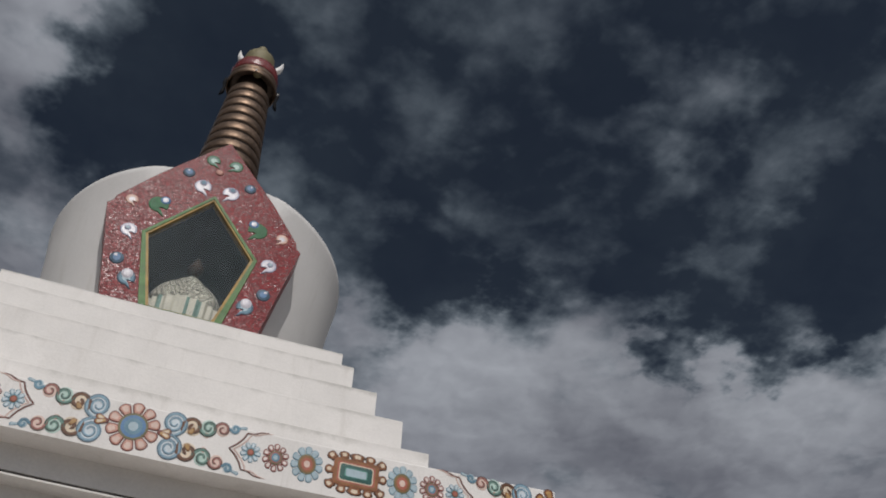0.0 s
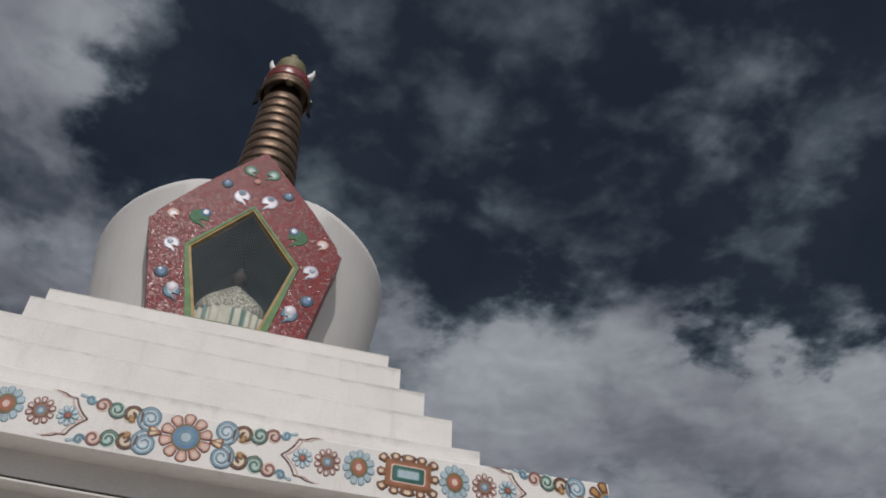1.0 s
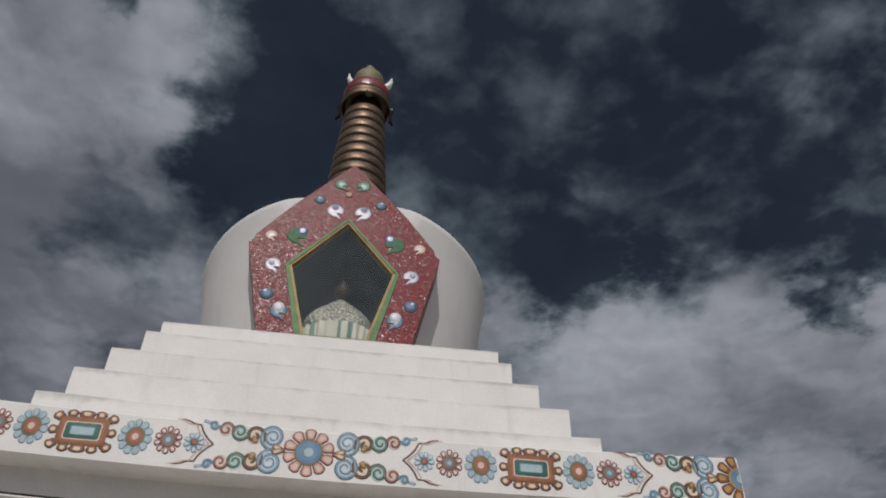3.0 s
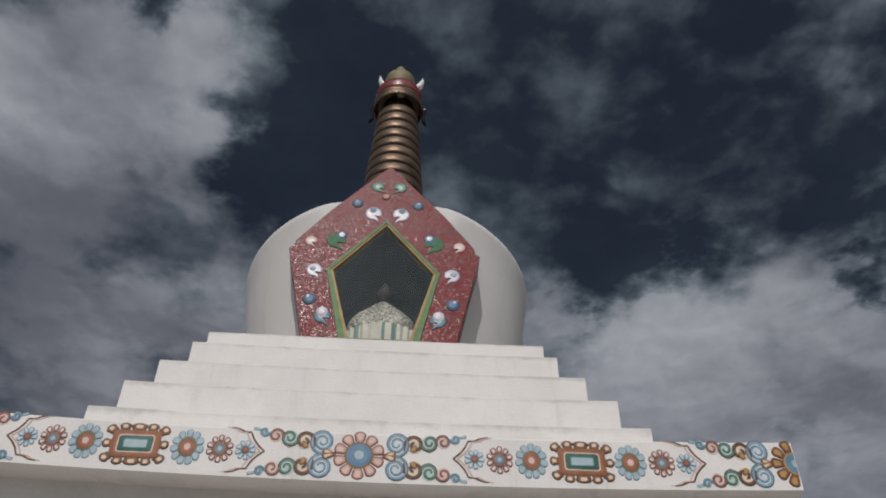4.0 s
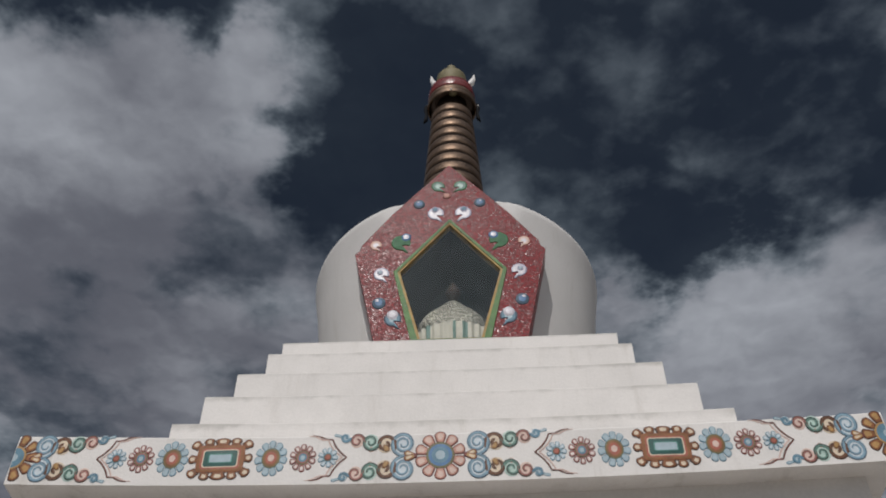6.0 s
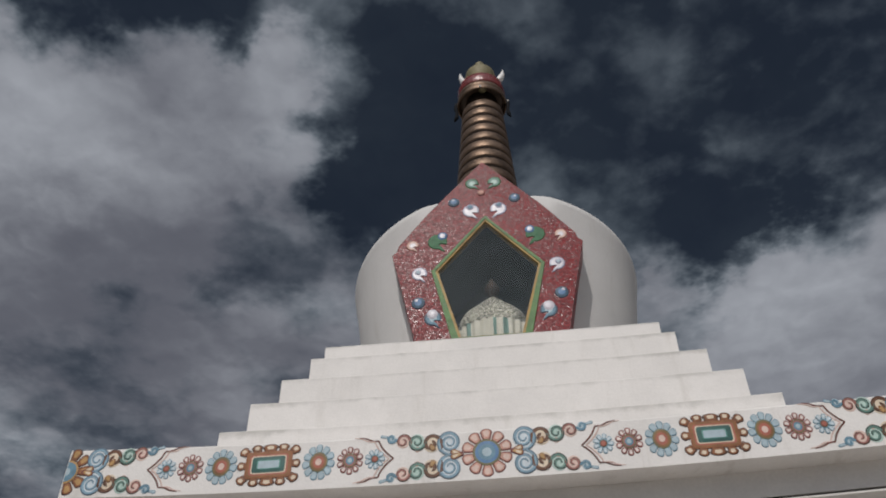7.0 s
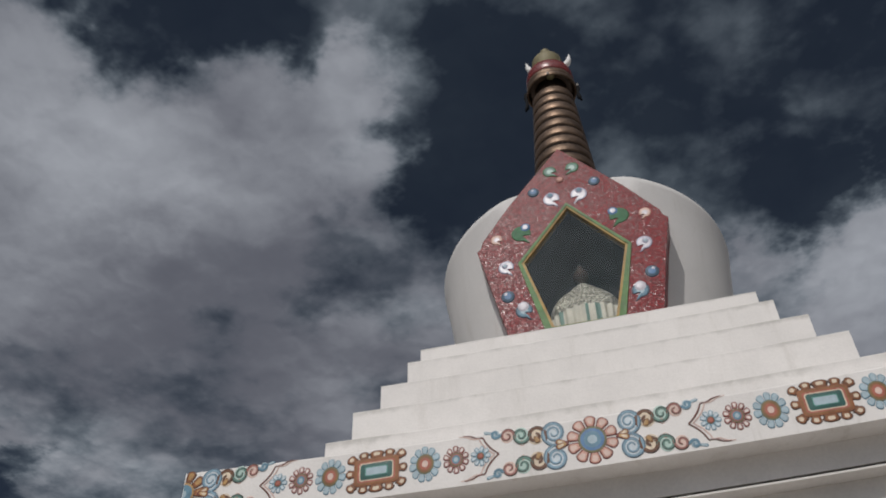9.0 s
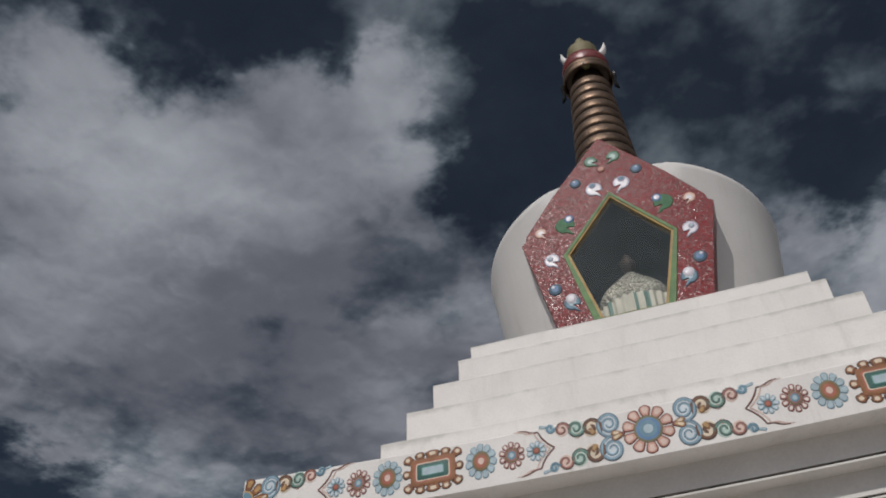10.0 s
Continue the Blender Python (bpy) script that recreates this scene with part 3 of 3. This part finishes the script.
def scroll(cx, cz, radius, start, turns, curl, width, outer, inner, body, tail=None, thin=0.7):
    """A curled leaf: a pale round body, and on it a band that winds inwards, darker along its outer edge."""
    n = 22
    rim = [(cx + radius * 0.90 * math.cos(2 * math.pi * i / n), cz + radius * 1.2 * 0.90 * math.sin(2 * math.pi * i / n)) for i in range(n)]
    leaf = part("painted_scroll", puff(rim, 0.004, "a", (0.8, 0.5)), P[body], stupa, at=pose(0, FACE, 0))
    path = spiral_path(cx, cz, radius, start, turns, curl, tail)
    m = len(path)
    widths = [width * min(1.0, 0.2 + 4.5 * i / m) * (1 - thin * (i / m) ** 0.8) for i in range(m)]
    # the outer edge lies right of a left-hand curl
    split, mats = (-0.25, [outer, inner]) if curl > 0 else (0.25, [inner, outer])
    part("painted_line", ribbon(path, widths, 0.0022, split), [P[c] for c in mats], leaf, at=pose(0, -0.0016, 0))
    return leaf


def scroll_group(x0, side, mid):
    """The tendrils that run out from a flower at x0 towards one side, an upper and a lower row."""
    for up in (1, -1):
        def at(dx, dz):
            x = x0 + side * dx
            return x, mid + up * dz + dip(x)
        s = side * up

        # start angles are given for a tendril going right in the upper row
        def ang(a):
            a = a if side > 0 else 180 - a
            return a if up > 0 else -a
        x, z = at(0.272, 0.108)
        scroll(x, z, 0.088, ang(-75), 2.2, s, 0.038, "slate_mid", "sky", "white_blue", at(0.185, 0.012), 0.70)
        x, z = at(0.405, 0.106)
        scroll(x, z, 0.070, ang(170), 1.2, -s, 0.036, "brown", "brown_mid", "cream", at(0.336, 0.040), 0.35)
        x, z = at(0.402, 0.075)
        part("painted_drop", puff(petal_outline(-0.030, 0.036, 0.010, 0.022), 0.010, "abc"), [P["ochre_dark"], P["gold"], P["gold"]], stupa, at=pose(x, FACE - 0.003, z, 0, (205 if up > 0 else -25) * side, 0))
        x, z = at(0.515, 0.130)
        scroll(x, z, 0.064, ang(-160), 1.5, s, 0.034, "dark", "grey_green", "mint", at(0.452, 0.128), 0.55)
        x, z = at(0.512, 0.062)
        part("painted_drop", puff(petal_outline(-0.022, 0.022, 0.016, 0.018), 0.006, "abc"), [P["pink"], P["mint"], P["mint"]], stupa, at=pose(x, FACE, z, 0, (180 if up > 0 else 0) + 20 * side, 0))
        x, z = at(0.618, 0.140)
        scroll(x, z, 0.055, ang(175), 1.25, -s, 0.028, "brown", "rose", "pale_pink", at(0.562, 0.108), 0.5)
        x, z = at(0.705, 0.172)
        scroll(x, z, 0.034, ang(-150), 1.1, s, 0.028, "blue", "blue", "pale_blue", at(0.650, 0.165), 0.5)
        x, z = at(0.755, 0.190)
        part("painted_drop", puff(petal_outline(-0.03, 0.035, 0.010, 0.014), 0.006, "abc"), [P["blue"], P["pale_blue"], P["pale_blue"]], stupa, at=pose(x, FACE, z, 0, (75 if up > 0 else 105) * side, 0))
    x = x0 + side * 0.215
    for tilt, lift in ((68, 0.010), (112, -0.010)):
        part("painted_bud", puff(petal_outline(-0.045, 0.055, 0.014, 0.026), 0.010, "abc"), [P["maroon"], P["gold"], P["cream"]], stupa,
             at=pose(x, FACE - (0.002 if lift > 0 else 0.003), mid + dip(x) + lift, 0, tilt * side, 0))


def bracket(x0, side, mid):
    """A cusped line with a paler one beside it that closes a field of tendrils."""
    upper = [(0.950, 0.196), (0.895, 0.186), (0.845, 0.160), (0.800, 0.158)]
    slope = [(0.800, 0.158), (0.775, 0.100), (0.735, 0.045), (0.688, 0.0)]
    for up in (1, -1):
        for raw in (upper, slope):
            for shift, width, mats in ((0.0, 0.014, ["maroon", "brown"]), (0.026, 0.012, ["pale_pink", "rose_pale"])):
                path = []
                for x, z in smooth_curve(raw, 5):
                    px = x0 + side * (x + shift * 1.2)
                    path.append((px, mid + dip(px) + up * (z * (1 - shift * 0.6))))
                m = len(path)
                widths = [width * (0.35 + 0.65 * min(1.0, i / (0.5 * m))) for i in range(m)] if raw is upper else [width * (0.8 + 0.2 * math.sin(math.pi * i / m)) for i in range(m)]
                part("painted_line", ribbon(path, widths, 0.0016), [P[c] for c in mats], stupa, at=pose(0, FACE - (0.0006 if raw is slope else 0.0), 0))


def rounded(hw, hh, r, n=4):
    pts = []
    for sx, sz, a0 in ((1, 1, 0), (-1, 1, 90), (-1, -1, 180), (1, -1, 270)):
        for i in range(n + 1):
            a = radians(a0 + 90 * i / n)
            pts.append((sx * (hw - r) + r * math.cos(a), sz * (hh - r) + r * math.sin(a)))
    return pts


def rosette(x, z):
    """A rectangular jewel in nested frames, ringed with round petals that each carry a pale spot."""
    bm = bmesh.new()
    levels = [(0.176, 0.118, 0.03, 0.0, 0), (0.175, 0.117, 0.03, 0.005, 0), (0.158, 0.102, 0.026, 0.006, 1), (0.146, 0.090, 0.024, 0.006, 2),
              (0.132, 0.077, 0.022, 0.006, 3), (0.124, 0.069, 0.02, 0.006, 4), (0.088, 0.039, 0.012, 0.008, 5), (0.080, 0.032, 0.010, 0.008, 6)]
    rows = [[bm.verts.new((px, -h, pz)) for px, pz in rounded(hw, hh, r)] for hw, hh, r, h, _ in levels]
    for a, b, l in zip(rows, rows[1:], levels):
        for i in range(len(a)):
            j = (i + 1) % len(a)
            bm.faces.new((a[i], a[j], b[j], b[i])).material_index = l[4]
    bm.faces.new(rows[-1]).material_index = 6
    ob = part("painted_rosette", bm, [P[m] for m in ("orange", "ochre_dark", "coral", "cream", "dark_teal", "green", "pale_blue")], stupa,
              "rectangular green jewel in orange frames", at=pose(x, FACE, z))
    out = [P["brown"], P["orange"], P["cream"]]
    mesh = None
    places = [(0.0, 0.115, 0, 1.45), (-0.098, 0.115, -6, 1.0), (0.098, 0.115, 6, 1.0), (0.0, -0.115, 180, 1.45), (-0.098, -0.115, 186, 0.95), (0.098, -0.115, 174, 0.95)]
    places += [(side * 0.172, 0.0, side * 90, 0.95) for side in (-1, 1)]
    places += [(side * 0.168, t * 0.105, side * (55 if t > 0 else 125), 1.0) for side in (-1, 1) for t in (-1, 1)]
    for dx, dz, a, wide in places:
        m = pose(dx, 0, dz, 0, a, 0) @ Matrix.Diagonal((wide, 1, 1, 1))
        if mesh is None:
            mesh = part("petal", puff(petal_outline(-0.006, 0.068, 0.034, 0.043), 0.014, out, (0.76, 0.44)), out, ob, at=m).data
        else:
            piece("petal", mesh, ob, m)


HEART = [(1.08, 0.0, 0), (1.06, 0.6, 0), (0.90, 0.7, 1), (0.66, 0.8, 2), (0.36, 0.85, 3)]
MID = 5.826
flower(-0.035, MID, 10, 0.097, 0.190, 1.1, ["maroon", "pink", "pale_pink"], ["olive", "deep_blue", "blue", "pale_blue"], HEART, 0.0, "large pink-petalled flower with a blue heart")
for side in (-1, 1):
    cx = -0.025
    scroll_group(-0.035, side, MID)
    bracket(-0.035, side, MID)
    mirror = cx + side * 3.245
    for x0, s in ((cx, side), (mirror, -side)):
        for dx, count, r_in, r_out, stretch, petals, heart, phase, label in (
                (0.835, 9, 0.026, 0.076, 1.15, ["blue", "pale_blue", "white_blue"], ["olive", "maroon", "coral", "coral"], 12, "small pale blue flower"),
                (1.020, 10, 0.046, 0.100, 1.22, ["maroon", "rose", "white_pink"], ["olive", "rose", "blue", "pale_blue"], 0, "rose flower with a turquoise heart"),
                (1.255, 11, 0.064, 0.122, 1.28, ["blue", "pale_blue", "pale_blue"], ["olive", "ochre_dark", "coral", "pale_pink"], 0, "blue-petalled flower with a coral heart")):
            px = x0 + s * dx
            flower(px, MID + dip(px), count, r_in, r_out, stretch, petals, heart, HEART, phase, label)
    px = cx + side * 1.63
    rosette(px, MID + dip(px))
    edge = side * CORNICE
    scroll_group(mirror, -side, MID)
    bracket(mirror, -side, MID)
    flower(edge - side * 0.006, MID + dip(edge), 10, 0.086, 0.188, 1.13, ["brown", "orange", "gold"], ["gold", "blue", "blue", "pale_blue"], HEART, 18.0,
           "ochre flower folded round the corner with a blue heart", skip=lambda s, side=side: s * side > -0.2, clip=0.00001 * side)

# ---- jewels on the niche frame ----
JEWEL_FACE = FRONT - 0.001


def comma(x, z, size, curl, mats, turn=0.0):
    """A comma-shaped swirl of raised paint: a round head that sweeps round into a thick tail."""
    pts = []
    for i in range(23):
        a = radians(205 - 303 * i / 22)
        pts.append((0.50 * math.cos(a), 0.06 + 0.50 * math.sin(a)))
    pts += [(-0.22, -0.57), (-0.40, -0.66), (-0.22, -0.48), (-0.07, -0.37), (-0.02, -0.24), (-0.08, -0.13), (-0.20, -0.10), (-0.33, -0.13)]
    bm = puff([(px * size * curl, pz * size * 1.12) for px, pz in pts], 0.02, "abc", (0.78, 0.45), (1.0, 1.05))
    return part("jewel", bm, [P[m] for m in mats], frame_ob, at=pose(x, JEWEL_FACE, z, 0, turn, 0))


def bead(x, z, size, mats):
    part("jewel", disc([(size * 1.0, 0.0, 0), (size * 0.92, 0.5, 0), (size * 0.55, 0.9, 1), (size * 0.2, 1.0, 1)], 0.014), [P[m] for m in mats], frame_ob,
         at=Matrix.LocRotScale((x, JEWEL_FACE, z), None, (1, 1, 1.15)))


for s in (-1, 1):
    comma(s * 0.158, 10.185, 0.190, s, ["lilac", "white", "white"])
    bead(s * 0.165, 10.255, 0.046, ["lilac", "blue"])
    bead(s * 0.352, 10.365, 0.066, ["slate", "deep_blue"])
    bead(s * 0.358, 10.385, 0.032, ["white", "white"])
    comma(s * 0.130, 10.665, 0.160, s, ["leaf", "grey_green", "mint"], 10 * s)
    bead(s * 0.005 - 0.03, 10.50, 0.045, ["rose", "pink"])
    comma(s * 0.545, 9.715, 0.215, s, ["leaf", "leaf", "leaf"])
    bead(s * 0.490, 9.810, 0.056, ["deep_blue", "white"])
    comma(s * 0.825, 9.690, 0.135, s, ["pink", "pale_pink", "white"])
    comma(s * 0.745, 9.235, 0.170, s, ["lilac", "white", "white"])
    bead(s * 0.760, 9.265, 0.036, ["lilac", "pale_blue"])
    bead(s * 0.755, 8.815, 0.072, ["slate", "deep_blue"])
    bead(s * 0.770, 8.840, 0.036, ["white", "white"])
    comma(s * 0.600, 8.575, 0.180, s, ["slate", "blue", "pale_blue"])
    bead(s * 0.605, 8.640, 0.062, ["white", "white"])

# ---- ornament behind the glass ----
ornament = tagged(new("shrine_ornament"), "silver brocade dome over a pleated cream skirt inside the niche", "ornament")
ornament.matrix_basis = pose(0.015, -1.22, 8.305)
pleats = bmesh.new()
rows = []
for z, r in ((0.0, 0.37), (0.15, 0.375), (0.28, 0.38), (0.40, 0.382), (0.425, 0.378), (0.44, 0.34)):
    rows.append([pleats.verts.new(((r + 0.014 * math.cos(24 * a) * (z < 0.43)) * math.cos(a), (r + 0.014 * math.cos(24 * a)) * math.sin(a) * 0.62, z))
                 for a in (2 * math.pi * i / 144 for i in range(144))])
for a, b in zip(rows, rows[1:]):
    for i in range(144):
        j = (i + 1) % 144
        f = pleats.faces.new((a[i], a[j], b[j], b[i]))
        f.material_index = 1 if (i // 2) % 13 in (2, 5, 6) and a is not rows[4] else 0
pleats.faces.new(rows[-1])
part("skirt", pleats, [cloth, cloth_green], ornament, "cream and green pleated silk skirt")
crown_bm = turned(smooth_curve([(0.375, 0.42), (0.385, 0.46), (0.375, 0.53), (0.33, 0.63), (0.255, 0.715), (0.19, 0.765), (0.165, 0.79), (0.13, 0.835), (0.06, 0.90), (0.02, 0.935), (0.01, 0.94)], 3), 72, 0.04)
for v in crown_bm.verts:
    v.co.y *= 0.62
part("crown", crown_bm, silver, ornament, "glittering silver brocade crown", True)
part("finial", turned([(0.02, 0.91), (0.05, 0.95), (0.08, 1.0), (0.085, 1.05), (0.06, 1.10), (0.03, 1.13), (0.04, 1.15), (0.02, 1.19), (0.004, 1.20)], 24), paint("dull_gold", (0.055, 0.032, 0.02), 0.6, 0.3, metal=0.3), ornament, "dull gold tip", True)
